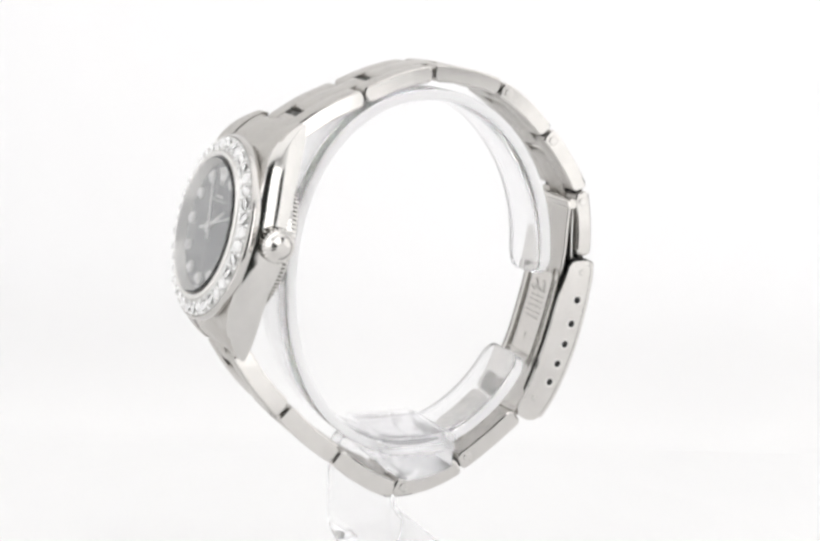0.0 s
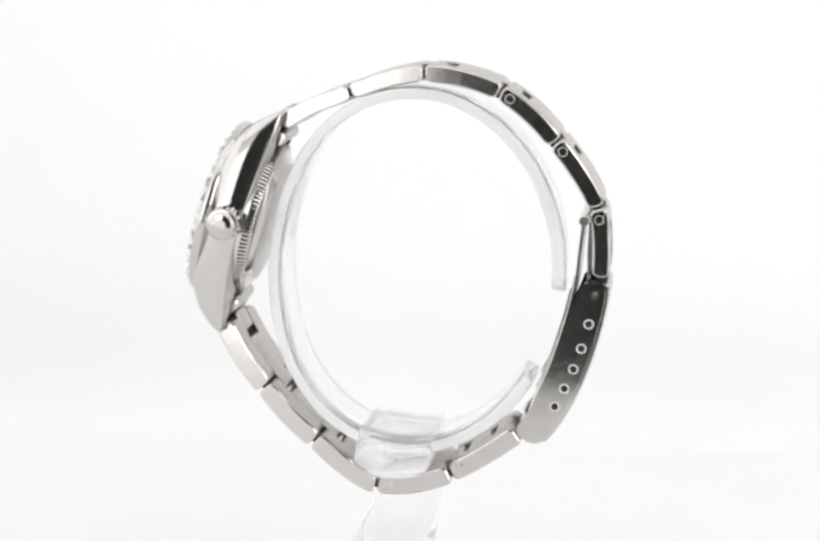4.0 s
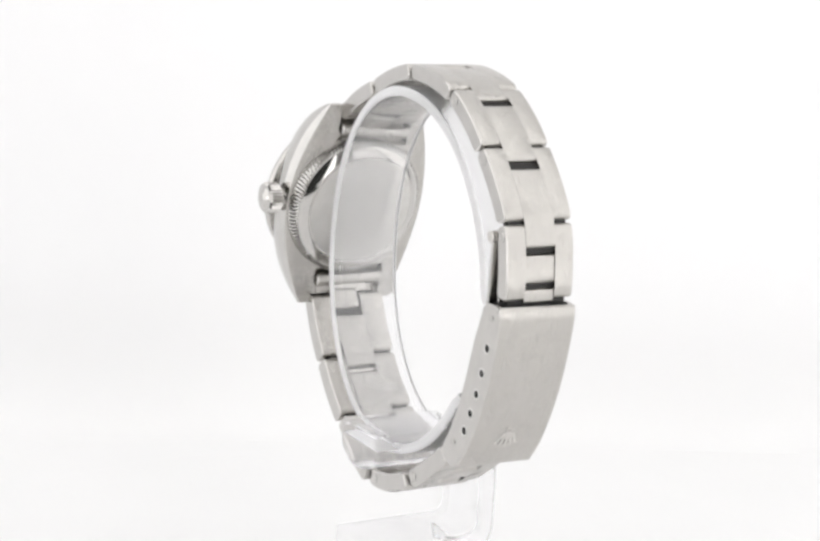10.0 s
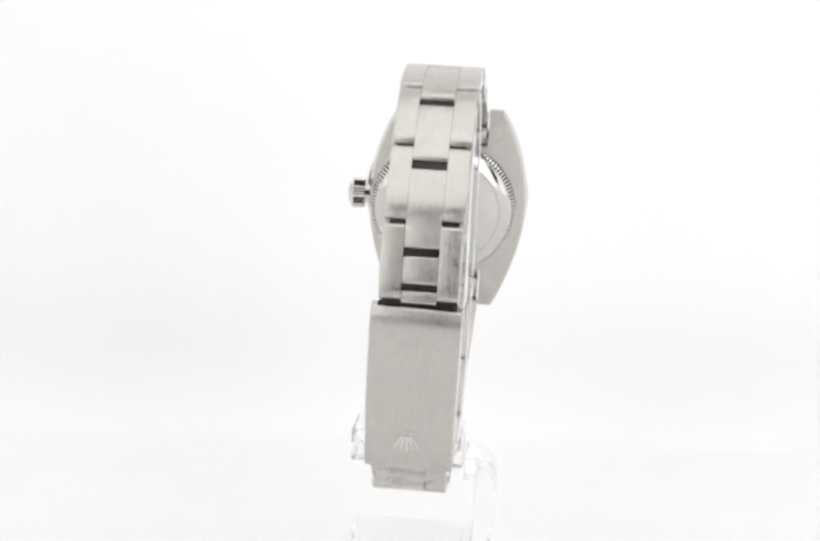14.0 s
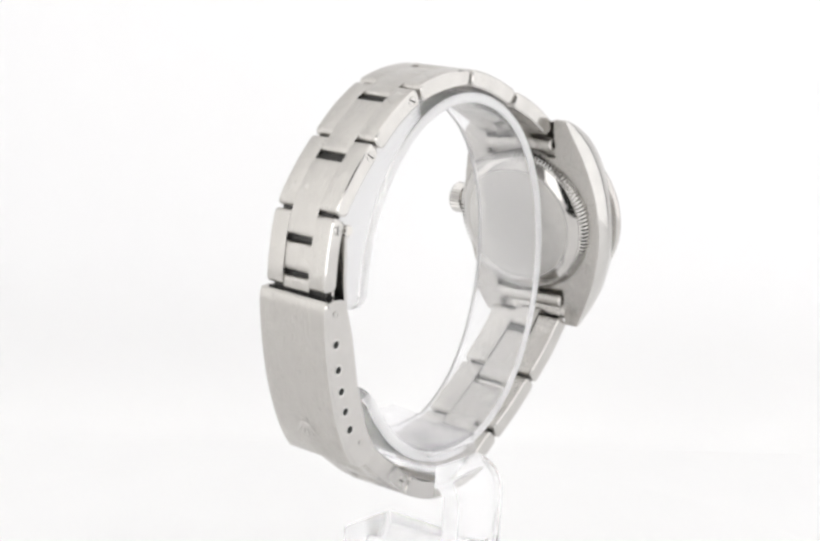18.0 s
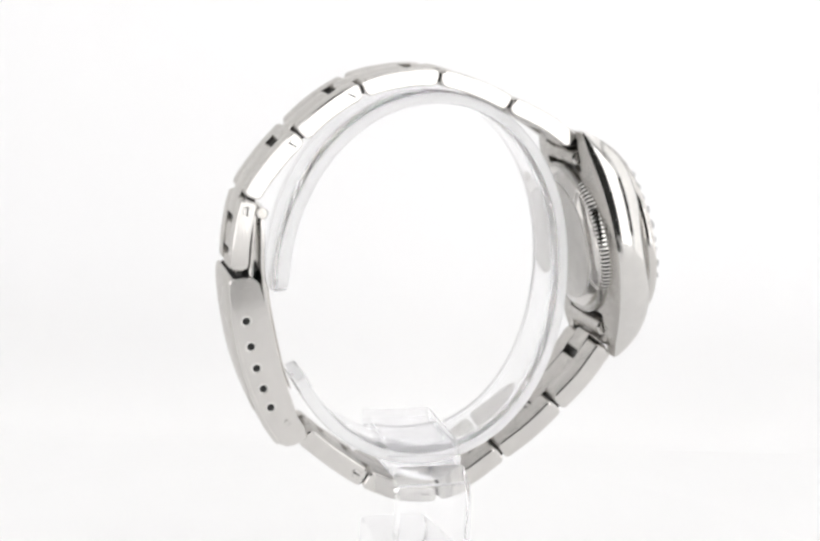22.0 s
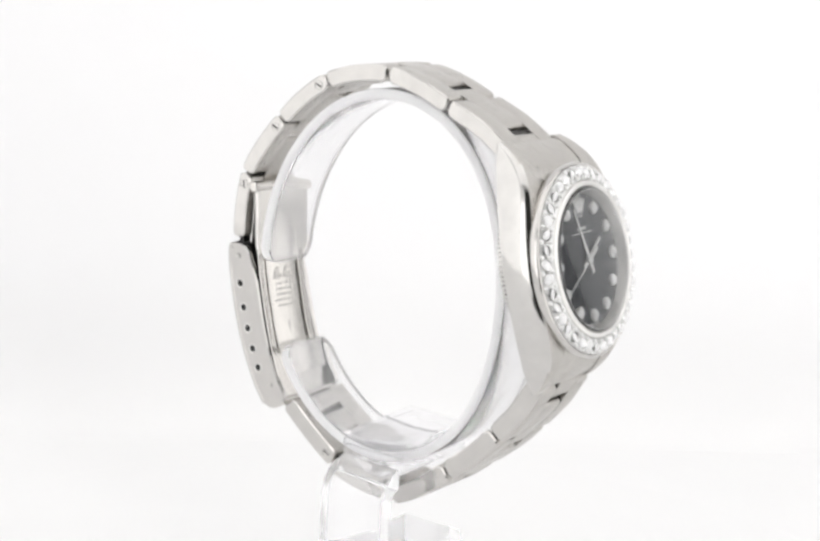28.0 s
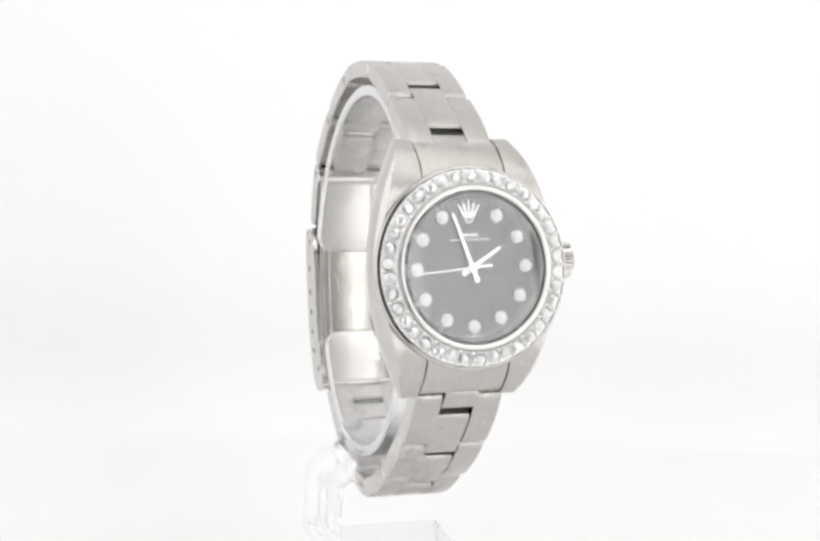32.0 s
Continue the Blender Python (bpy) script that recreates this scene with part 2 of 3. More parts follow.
def arm_bm():
    """The arm over the band: flat above, round below like the band that it lies in."""
    o = [(-4.7, 28.3), (-4.7, 25.8), (-3.6, 25.3), (-2.2, 24.75), (-0.6, 24.35), (1.0, 24.1), (2.6, 24.1), (3.8, 24.5), (4.8, 25.15), (5.8, 25.8), (6.3, 26.3), (6.3, 28.3)]
    return prism_x(o, -7.6, 9.3, 0.25)


def saddle_bm():
    """The block between the arm and the collar: grooved flanks, and a ribbed top that falls towards the column."""
    o = [(-4.9, 28.36), (6.1, 28.36), (6.1, 29.3), (5.75, 29.42), (5.75, 29.62), (6.1, 29.74), (6.1, 30.5)]
    for k in range(13):
        y = 5.7 - 10.2 * k / 12
        o.append((y, 30.35 + 0.006 * (y - 0.6) ** 2 + (0.1 if k % 3 == 0 else 0)))
    o += [(-4.9, 30.5), (-4.9, 29.74), (-4.55, 29.62), (-4.55, 29.42), (-4.9, 29.3)]
    bm = prism_x(o, -7.7, 9.0, 0.22)
    for v in bm.verts:
        if v.co.z > 0.0299:
            v.co.z -= 0.04 * v.co.x
    return bm


def collar_bm():
    """An oval strip with rounded ends, open towards the clasp."""
    rows = []
    a0, a1 = radians(-148.5), radians(183)
    fine = [0.0, 0.004, 0.012, 0.025, 0.042, 0.062, 0.085, 0.105]
    angles = [a0 + f for f in fine] + [a0 + 0.12 + (a1 - a0 - 0.24) * k / 100 for k in range(101)] + [a1 - f for f in fine[::-1]]
    for a in angles:
        end = min(a - a0, a1 - a) * 24
        cut = 0.0 if end > 2.6 else 2.6 - math.sqrt(max(0.0, 2.6 ** 2 - (2.6 - end) ** 2))
        low, high = max(0.0, 1 - (a - a0) / radians(50)), max(0.0, 1 - (a1 - a) / radians(90))
        half = 0.8 + 0.2 * low + 0.2 * high        # thicker and narrower towards the free ends
        section = rounded(-3.5 + 0.9 * low + 2.3 * high + cut, 8.3 + 0.9 * high - cut, -half, half, 0.42, 3)
        wide = 22.2 - 1.4 * max(0.0, math.cos(a)) ** 2      # flatter where the case back leans on it
        c = Vector((wide * math.cos(a), 27.1 * math.sin(a)))
        nrm = Vector((math.cos(a) / 22.2, math.sin(a) / 27.1)).normalized()
        rows.append([Vector((x, 0.2 + c.x + nrm.x * -d, -50.2 + ZT + c.y + nrm.y * -d)) * MM for x, d in section])
    return rings_to_bm(rows)


for clear_part in (part("base", strip_bm(), ACRYLIC, stand, "clear acrylic base block with a bent arm"),
                   part("arm", arm_bm(), SADDLE, stand),
                   part("saddle", saddle_bm(), SADDLE, stand),
                   part("collar", shine(collar_bm(), 0.7), [COLLAR, CUT_EDGE], stand, "clear acrylic open oval collar")):
    clear_part.visible_shadow = False

# ---- the watch ----
watch = new("wristwatch")
tagged(watch, "stainless steel wristwatch with black dial and diamond bezel on stand", "watch")

# the band's middle line in (y, z), from the upper lugs round to the lower lugs
UPPER = [((20.45, -28.75), (11.14, -23.93)), ((10.16, -23.41), (0.31, -20.35)), ((-0.74, -20.06), (-11.17, -21.99)),
         ((-11.89, -22.48), (-19.89, -28.56)), ((-20.33, -29.31), (-26.58, -37.51)), ((-27.06, -38.66), (-28.1, -50.0))]
LOWER = [((27.76, -61.02), (21.7, -68.87)), ((21.11, -69.82), (13.35, -76.26)), ((12.82, -77.48), (3.74, -82.66)),
         ((2.83, -83.2), (-7.41, -80.89)), ((-8.14, -79.59), (-17.18, -73.36))]


class Band:
    """The smooth middle line of one half of the bracelet, by length."""

    def __init__(self, chain, lift):
        marks = []
        for i, (p0, p1) in enumerate(chain):
            a, b = Vector(p0), Vector(p1)
            mid = (a + b) / 2
            out = Vector(((b - a).y, -(b - a).x)).normalized()
            if out.dot(mid - Vector((0, -52))) < 0:
                out = -out
            if i == 0:
                marks.append(a)
            marks.append(mid + out * 0.42)
            marks.append((b + Vector(chain[i + 1][0])) / 2 if i + 1 < len(chain) else b)
        first, last = marks[0] * 2 - marks[1], marks[-1] * 2 - marks[-2]
        fine = [Vector(q) for q in smooth_line([first, *marks, last], 12)]
        self.line, self.run = fine, [0.0]
        for p, q in zip(fine, fine[1:]):
            self.run.append(self.run[-1] + (q - p).length)
        self.lift = lift
        self.spans = [(self.near(p0), self.near(p1)) for p0, p1 in chain]

    def near(self, p):
        k = min(range(len(self.line)), key=lambda i: (self.line[i] - Vector(p)).length)
        return self.run[k]

    def at(self, s):
        k = max(0, min(len(self.run) - 2, int(np.searchsorted(self.run, s)) - 1))
        f = (s - self.run[k]) / (self.run[k + 1] - self.run[k])
        q = self.line[k].lerp(self.line[k + 1], f)
        d = (self.line[min(k + 2, len(self.line) - 1)] - self.line[max(0, k - 1)]).normalized()
        out = Vector((d.y, -d.x))
        return q, out if out.dot(q - Vector((0, -52))) > 0 else -out

    def outline(self, s0, s1, thick, r_in, r_out, steps=4):
        """The section of a link from s0 to s1: two long sides that follow the line, and rounded ends."""
        half, flat = thick / 2, []
        for r, sx, sv, a0 in ((r_out, 1, 1, 0), (r_out, 0, 1, 90), (r_in, 0, -1, 180), (r_in, 1, -1, 270)):
            cx, cv = (s1 - r if sx else s0 + r), sv * (half - r)
            for k in range(steps + 1):
                a = radians(a0 + 90 * k / steps)
                flat.append((cx + r * math.cos(a), cv + r * math.sin(a)))
            if a0 in (0, 180):
                n = 7
                x0, x1 = (s1 - r, s0 + r) if a0 == 0 else (s0 + r, s1 - r)
                flat += [(x0 + (x1 - x0) * k / n, sv * half) for k in range(1, n)]
        made = []
        for sx, v in flat:
            q, out = self.at(sx)
            q = q + out * (v + self.lift)
            made.append((q.x, q.y + ZT))
        return made


def smooth_line(points, steps=6):
    """A smooth line through points (Catmull-Rom)."""
    p = [Vector(q) for q in points]
    p = [p[0] * 2 - p[1]] + p + [p[-1] * 2 - p[-2]]
    out = []
    for i in range(1, len(p) - 2):
        for k in range(steps):
            t = k / steps
            a, b, c, d = p[i - 1:i + 3]
            q = 0.5 * (2 * b + (c - a) * t + (2 * a - 5 * b + 4 * c - d) * t * t + (3 * b - a - 3 * c + d) * t ** 3)
            out.append(tuple(q))
    return out + [tuple(p[-2])]


MID = 2.4       # half width of the centre links


def pin_head(out, y, z, sgn, r, parent, slot):
    """A round pin or slotted screw head on a flank."""
    bm = lathe([(0, 0.0), (r, 0.0), (r, 0.05), (r * 0.9, 0.09), (r * 0.84, 0.05), (0, 0.05)], 24)
    if slot:
        done = len(bm.faces)
        # a dark bar in place of the slot's shaded depth
        box(-r * 0.78, r * 0.78, -0.11, 0.11, 0.03, 0.075, 0, bm)
        bm.faces.ensure_lookup_table()
        for f in bm.faces[done:]:
            f.material_index = 1
    turn_slot = Euler((0, 0, radians(35 + 40 * math.sin(7 * z)))).to_matrix().to_4x4()
    m = Matrix.Translation(Vector((out, y, z + ZT)) * MM) @ Euler((0, radians(90 * sgn), 0)).to_matrix().to_4x4() @ turn_slot
    return part("pin_head", bm, [POLISHED, DARK], parent, at=m)


PINNED = {("u", 3), ("u", 4), ("u", 5), ("l", 3), ("l", 4)}


# the middle and half width of each link, from the lugs to the clasp
LEAN = {"u": ((3.0, 5.95), (3.05, 5.8), (3.1, 5.65), (3.1, 5.5), (3.1, 5.45), (3.05, 5.45)), "l": ((2.35, 6.25), (1.75, 6.2), (1.45, 6.0), (1.6, 5.6), (2.0, 5.5))}


# sideways slope of the three lower links next to the lugs
SLOPE = {("l", 0): 0.075, ("l", 1): 0.065, ("l", 2): 0.05}


def sloped(bm, k):
    """Leans a link sideways about its middle height."""
    if k:
        mid = sum(v.co.z for v in bm.verts) / len(bm.verts)
        for v in bm.verts:
            v.co.x += k * (v.co.z - mid)
    return bm


def bracelet():
    for key, chain, shift in (("u", UPPER, 3.0), ("l", LOWER, 2.8)):
        band = Band(chain, 0.2 if key == "l" else 0.0)
        thick = 2.9 if key == "l" else 2.5
        count = len(band.spans)
        for i, (s0, s1) in enumerate(band.spans):
            xc, half = LEAN[key][i]
            last = key == "u" and i == count - 1
            o = band.outline(s0 - (0.28 if i else 0.9 if key == "l" else 0.4), s1 + (0.28 if not last else -1.7), thick, 1.0, 0.75)
            for left in (True, False):
                x0, x1 = (xc - half, xc - MID - 0.012) if left else (xc + MID + 0.012, xc + half)
                e0, e1 = (0.25, 0.025) if left else (0.025, 0.25)
                side = part("side_link", shine(sloped(prism_x(o, x0, x1, e0, 2, None, e1), SLOPE.get((key, i), 0))), [BRUSHED, POLISHED], watch)
                if (key, i) in PINNED:
                    q, out = band.at(s0 + 1.25)
                    q = q + out * band.lift
                    pin_head(x0 if left else x1, q.x, q.y, -1 if left else 1, 0.72, side, not left)
            if i < count - 1:
                o = band.outline(s0 + shift + 0.35, s1 + shift + (0.02 if i < count - 2 else 0.85 if key == "u" else 0), thick - 0.02, 0.6, 0.55)
                part("centre_link", shine(sloped(prism_x(o, xc - MID, xc + MID, 0.025), SLOPE.get((key, i), 0))), [BRUSHED, POLISHED], watch)
                # the hinge inside the joint, its recess shade put into the dark colour
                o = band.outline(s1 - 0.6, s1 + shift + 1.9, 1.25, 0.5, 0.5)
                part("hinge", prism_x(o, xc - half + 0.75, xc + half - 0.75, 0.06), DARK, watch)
                q, out = band.at(s1 + shift + 0.7)
                q = q + out * (band.lift - 0.55)
                pin = [(q.x + 0.42 * math.cos(radians(a)), q.y + ZT + 0.42 * math.sin(radians(a))) for a in range(0, 360, 30)]
                part("joint_pin", prism_x(pin, xc - MID - 0.3, xc + MID + 0.3, 0.05), SATIN, watch)
        if key == "l":
            s0, s1 = band.spans[-1]
            for a, b in ((s0 + shift + 0.1, s1 - 4.3), (s1 - 3.4, s1 - 0.4)):
                part("centre_link", shine(prism_x(band.outline(a, b, thick - 0.02, 0.6, 0.55), xc - MID, xc + MID, 0.025)), [BRUSHED, POLISHED], watch)
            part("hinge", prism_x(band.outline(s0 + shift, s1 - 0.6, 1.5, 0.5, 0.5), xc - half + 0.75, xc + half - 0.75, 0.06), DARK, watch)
        # the tab of the end piece, and the short centre pieces by the clasp
        s0, (xc, half) = band.spans[0][0], LEAN[key][0]
        part("end_piece_tab", shine(prism_x(band.outline(s0 - 1.6, s0 + 1.9, thick - 0.1, 0.5, 0.6), xc - MID, xc + MID, 0.08)), [BRUSHED, POLISHED], watch)
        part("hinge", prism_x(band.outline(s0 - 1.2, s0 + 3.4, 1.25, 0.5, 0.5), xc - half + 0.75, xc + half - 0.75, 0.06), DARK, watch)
        if key == "u":
            s0, (xc, half) = band.spans[-1][0], LEAN[key][-1]
            for a, b in ((3.75, 7.65), (8.4, 10.4)):
                part("centre_link", shine(prism_x(band.outline(s0 + a, s0 + b, 2.1, 0.5, 0.6), xc - MID, xc + MID, 0.08)), [BRUSHED, POLISHED], watch)
            part("hinge", prism_x(band.outline(s0 + 2.2, s0 + 11.4, 0.9, 0.4, 0.4), xc - half + 0.75, xc + half - 0.75, 0.06), DARK, watch)


bracelet()

# ---- the clasp ----
COVER_OUT = [(-29.2, -49.2), (-29.65, -49.75), (-29.65, -52.0), (-28.95, -56.6), (-27.95, -61.0), (-26.75, -64.9), (-25.2, -68.7), (-23.8, -71.4), (-22.5, -73.3), (-21.8, -74.1)]
COVER_IN = [(-25.0, -49.9), (-23.75, -54.7), (-21.85, -62.2), (-19.4, -68.9), (-17.9, -71.4)]
COVER_FOOT = [(-17.55, -72.3), (-17.7, -73.1), (-18.3, -73.8), (-19.3, -74.25), (-20.4, -74.4)]


def thick_line(points, t):
    """The outline of a sheet of thickness t laid inside a line."""
    inner = []
    for i, q in enumerate(points):
        a, b = Vector(points[max(0, i - 1)]), Vector(points[min(len(points) - 1, i + 1)])
        e = (b - a).normalized()
        n = Vector((e.y, -e.x))
        if n.dot(Vector((0, -52)) - Vector(q)) < 0:
            n = -n
        inner.append((q[0] + n.x * t, q[1] + n.y * t))
    return list(points) + inner[::-1]


HOLES = [(-27.04, -55.39), (-26.22, -59.17), (-25.29, -62.4), (-24.17, -65.5), (-22.96, -68.37)]
PINS = [(-27.56, -51.02), (-20.42, -70.76)]


def holed_plate(outline, holes, r, x0, x1):
    """A plate across x with round holes through it."""
    bm = bmesh.new()
    loops = [outline] + [[(cy + r * math.cos(2 * math.pi * k / 16), cz + r * math.sin(2 * math.pi * k / 16)) for k in range(16)] for cy, cz in holes]
    edges = []
    for loop in loops:
        vs = [bm.verts.new((x0 * MM, y * MM, (z + ZT) * MM)) for y, z in loop]
        edges += [bm.edges.new((vs[i], vs[(i + 1) % len(vs)])) for i in range(len(vs))]
    made = bmesh.ops.triangle_fill(bm, use_beauty=True, use_dissolve=False, edges=edges)
    faces = [g for g in made["geom"] if isinstance(g, bmesh.types.BMFace)]
    ext = bmesh.ops.extrude_face_region(bm, geom=faces, use_keep_orig=True)
    for v in ext["geom"]:
        if isinstance(v, bmesh.types.BMVert):
            v.co.x = x1 * MM
    return bm


def tube(y, z, r, x0, x1, name, parent=None):
    bm = lathe([(0, 0), (r - 0.12, 0), (r, 0.12), (r, x1 - x0 - 0.12), (r - 0.12, x1 - x0), (0, x1 - x0)], 20)
    m = Matrix.Translation(Vector((x0, y, z + ZT)) * MM) @ Euler((0, radians(90), 0)).to_matrix().to_4x4()
    return part(name, bm, SATIN, parent or watch, at=m)


def emblem_bm():
    """A plain emblem: an oval ring under five spread bars."""
    bm = bmesh.new()
    rows = []
    for k in range(24):
        a = 2 * math.pi * k / 24
        rows.append([Vector((math.cos(a) * (0.5 + e), math.sin(a) * (0.27 + e), n)) * MM for e, n in ((-0.12, -0.1), (-0.1, 0.12), (0.02, 0.12), (0.05, -0.1))])
    rows.append(rows[0])
    rings_to_bm(rows, cap=False, bm=bm)
    for k in range(-2, 3):
        a = radians(k * 13)
        me = bpy.data.meshes.new("tmp")
        b2 = box(-0.15, 0.15, -2.15 + 0.15 * abs(k), -0.35, -0.1, 0.12, 0.05)
        b2.transform(Matrix.Translation(Vector((k * 0.17, 0, 0)) * MM) @ Euler((0, 0, a)).to_matrix().to_4x4())
        b2.to_mesh(me)
        b2.free()
        bm.from_mesh(me)
        bpy.data.meshes.remove(me)
        bmesh.ops.create_icosphere(bm, subdivisions=1, radius=0.2 * MM, matrix=Matrix.Translation(Vector((k * 0.17 + math.sin(a) * 2.15, -2.2 + 0.2 * abs(k), 0.02)) * MM))
    return bm


def clasp():
    hw = 6.2
    line = smooth_line(COVER_OUT, 4)
    cover = part("clasp_cover", shine(prism_x(zlift(thick_line(line, 0.8)), XC - hw, XC + hw, 0.22)), [BRUSHED, POLISHED], watch, "brushed steel clasp cover with a small raised emblem")
    corner = [(-25.1, -50.8), (-25.3, -50.0), (-25.9, -49.35), (-26.8, -49.1), (-28.2, -49.1)]
    wall_outline = [(y + 0.4, z) for y, z in line][1:-1] + COVER_FOOT[::-1] + smooth_line(COVER_IN[1:], 4)[::-1] + corner
    for x0, x1 in ((XC - hw, XC - hw + 0.8), (XC + hw - 0.8, XC + hw)):
        left = x0 < XC
        side = part("clasp_side", holed_plate(wall_outline, HOLES, 0.56, x0 + (0.03 if left else 0), x1 - (0 if left else 0.03)), POLISHED, cover, "polished clasp flank with a row of round holes", smooth=20)
        out, sgn = (x0, -1) if left else (x1, 1)
        for y, z in HOLES:
            rim = lathe([(0.56, -0.25), (0.56, 0.0), (0.7, 0.06), (0.78, -0.05), (0.56, -0.25)], 24)
            part("hole_rim", rim, LIP_STEEL, cover, at=Matrix.Translation(Vector((out, y, z + ZT)) * MM) @ Euler((0, radians(90 * sgn), 0)).to_matrix().to_4x4())
        # black discs just under the rims stand in for the holes' shade
        for y, z in HOLES:
            shade_disc = lathe([(0, 0), (0.58, 0), (0.58, 0.05), (0, 0.05)], 16)
            part("hole", shade_disc, VOID, cover, at=Matrix.Translation(Vector((out - sgn * 0.1, y, z + ZT)) * MM) @ Euler((0, radians(90 * sgn), 0)).to_matrix().to_4x4())
        for y, z in PINS:
            pin_head(out, y, z, sgn, 0.42, cover, False)
    # a black block stands in for the shade inside the open mouth
    mouth = [(-28.75, -49.0), (-26.6, -49.0), (-26.2, -54.5), (-28.0, -54.5)]
    part("clasp_mouth_shade", prism_x(zlift(mouth), XC - hw + 0.85, XC + hw - 0.85, 0.05), VOID, cover)
    part("clasp_liner", prism_x(zlift(thick_line([(y + 1.5, z) for y, z in line][2:-1], 0.3)), XC - hw + 0.9, XC + hw - 0.9, 0.05), SATIN, cover)
    e = Vector((-25.55, -67.9))
    tangent = Vector((COVER_OUT[7][0] - COVER_OUT[5][0], COVER_OUT[7][1] - COVER_OUT[5][1])).normalized()
    nrm = Vector((tangent.y, -tangent.x))
    if nrm.x > 0:
        nrm = -nrm
    e = e + nrm * 0.07
    m = Matrix(((1, 0, 0, (XC - 0.2) * MM), (0, -tangent.x, nrm.x, e.x * MM), (0, -tangent.y, nrm.y, (e.y + ZT) * MM), (0, 0, 0, 1)))
    part("emblem", emblem_bm(), SATIN, cover, "small raised steel emblem", m @ Matrix.Diagonal((1.3, 1.3, 0.28, 1)))
    pivot = Vector((XC, -29.6, ZT - 49.5)) * MM
    cover.matrix_basis = Matrix.Translation(pivot) @ Euler((0, radians(1.3), 0)).to_matrix().to_4x4() @ Matrix.Translation(-pivot)
    blade = smooth_line([(-25.4, -40.2), (-25.2, -44), (-24.95, -49), (-24.0, -55), (-22.2, -62.2), (-20.6, -67), (-19.55, -69.8)], 5)
    leaf = part("clasp_blade", shine(prism_x(zlift(thick_line(blade, 0.6)), XC - 5.25, XC + 5.25, 0.12)), [SATIN, POLISHED], watch, "polished folding clasp blade with engraved marks")
    spread = smooth_line([(-24.6, -50.5), (-23.8, -55), (-22.0, -62.2), (-20.6, -66)], 5)
    for x0, x1 in ((XC - 3.9, XC - 3.6), (XC + 3.6, XC + 3.9)):
        part("blade_rib", prism_x(zlift(thick_line([(y + 0.45, z) for y, z in spread], 0.3)), x0, x1, 0.05), SATIN, leaf)
    # two small stamped emblems, rows of strokes too small to read, and a stroke below them
    def on_blade(dx, z):
        y = np.interp(z, [-70, -67, -62.2, -55, -49], [-19.5, -20.55, -22.15, -23.95, -24.9])
        slope = (np.interp(z + 0.5, [-70, -67, -62.2, -55, -49], [-19.5, -20.55, -22.15, -23.95, -24.9]) - y) / 0.5
        lean = math.atan2(slope, 1)
        return Matrix.Translation(Vector((XC + dx, float(y) + 0.62, z + ZT)) * MM) @ Euler((-lean, 0, 0)).to_matrix().to_4x4()
    for dx in (-1.15, 1.15):
        m = on_blade(dx, -53.2) @ Euler((radians(90), 0, 0)).to_matrix().to_4x4() @ Matrix.Diagonal((0.8, 0.8, -0.08, 1))
        part("engraved_mark", emblem_bm(), SATIN, leaf, at=m)
    chance = random.Random(9)
    for row in range(5):
        at = -2.1
        while at < 1.9:
            w = chance.uniform(0.3, 0.7)
            part("engraved_mark", box(0, w, -0.05, 0.012, -0.17, 0.17, 0.008), SATIN, leaf, at=on_blade(at, -55.6 - 0.85 * row))
            at += w + 0.22
    part("engraved_mark", box(-0.1, 0.1, -0.05, 0.015, -0.8, 0.8, 0.01), SATIN, leaf, at=on_blade(0, -62.3))
    for z in (-51.2, -64.6):
        part("blade_rib", box(-3.5, 3.5, -0.05, 0.16, -0.14, 0.14, 0.05), SATIN, leaf, at=on_blade(0, z))
    for dx in (-4.75, 4.75):
        part("blade_rib", prism_x(zlift(thick_line([(y + 0.6, z) for y, z in spread], 0.22)), XC + dx - 0.1, XC + dx + 0.1, 0.04), POLISHED, leaf)
    part("hinge", prism_x(zlift(thick_line([(-20.1, -69.4), (-19.2, -71.4), (-18.6, -72.8)], 0.4)), XC - 4.9, XC + 4.9, 0.05), SATIN, watch)
    second = smooth_line([(-26.3, -40.4), (-26.35, -44), (-26.7, -49.5)], 5)
    part("clasp_leaf", shine(prism_x(zlift(thick_line(second, 0.45)), XC - 4.6, XC + 4.6, 0.1)), [SATIN, POLISHED], watch)
    tube(-25.2, -40.0, 0.82, XC - 5.85, XC + 5.85, "hinge_tube")
    tube(-18.0, -73.1, 0.6, XC - 5.6, XC + 5.6, "hinge_tube")


clasp()

# ---- the case; local x to the right of the dial, y to twelve o'clock, z out of the dial ----
TILT, SWING = 13.5, 2.5
CASE = Matrix.Translation(Vector((3.05, 24.5, ZT - 44.36)) * MM) @ Euler((0, 0, radians(SWING))).to_matrix().to_4x4() @ Matrix((
    (-1, 0, 0, 0),
    (0, -math.sin(radians(TILT)), math.cos(radians(TILT)), 0),
    (0, math.cos(radians(TILT)), math.sin(radians(TILT)), 0),
    (0, 0, 0, 1)))

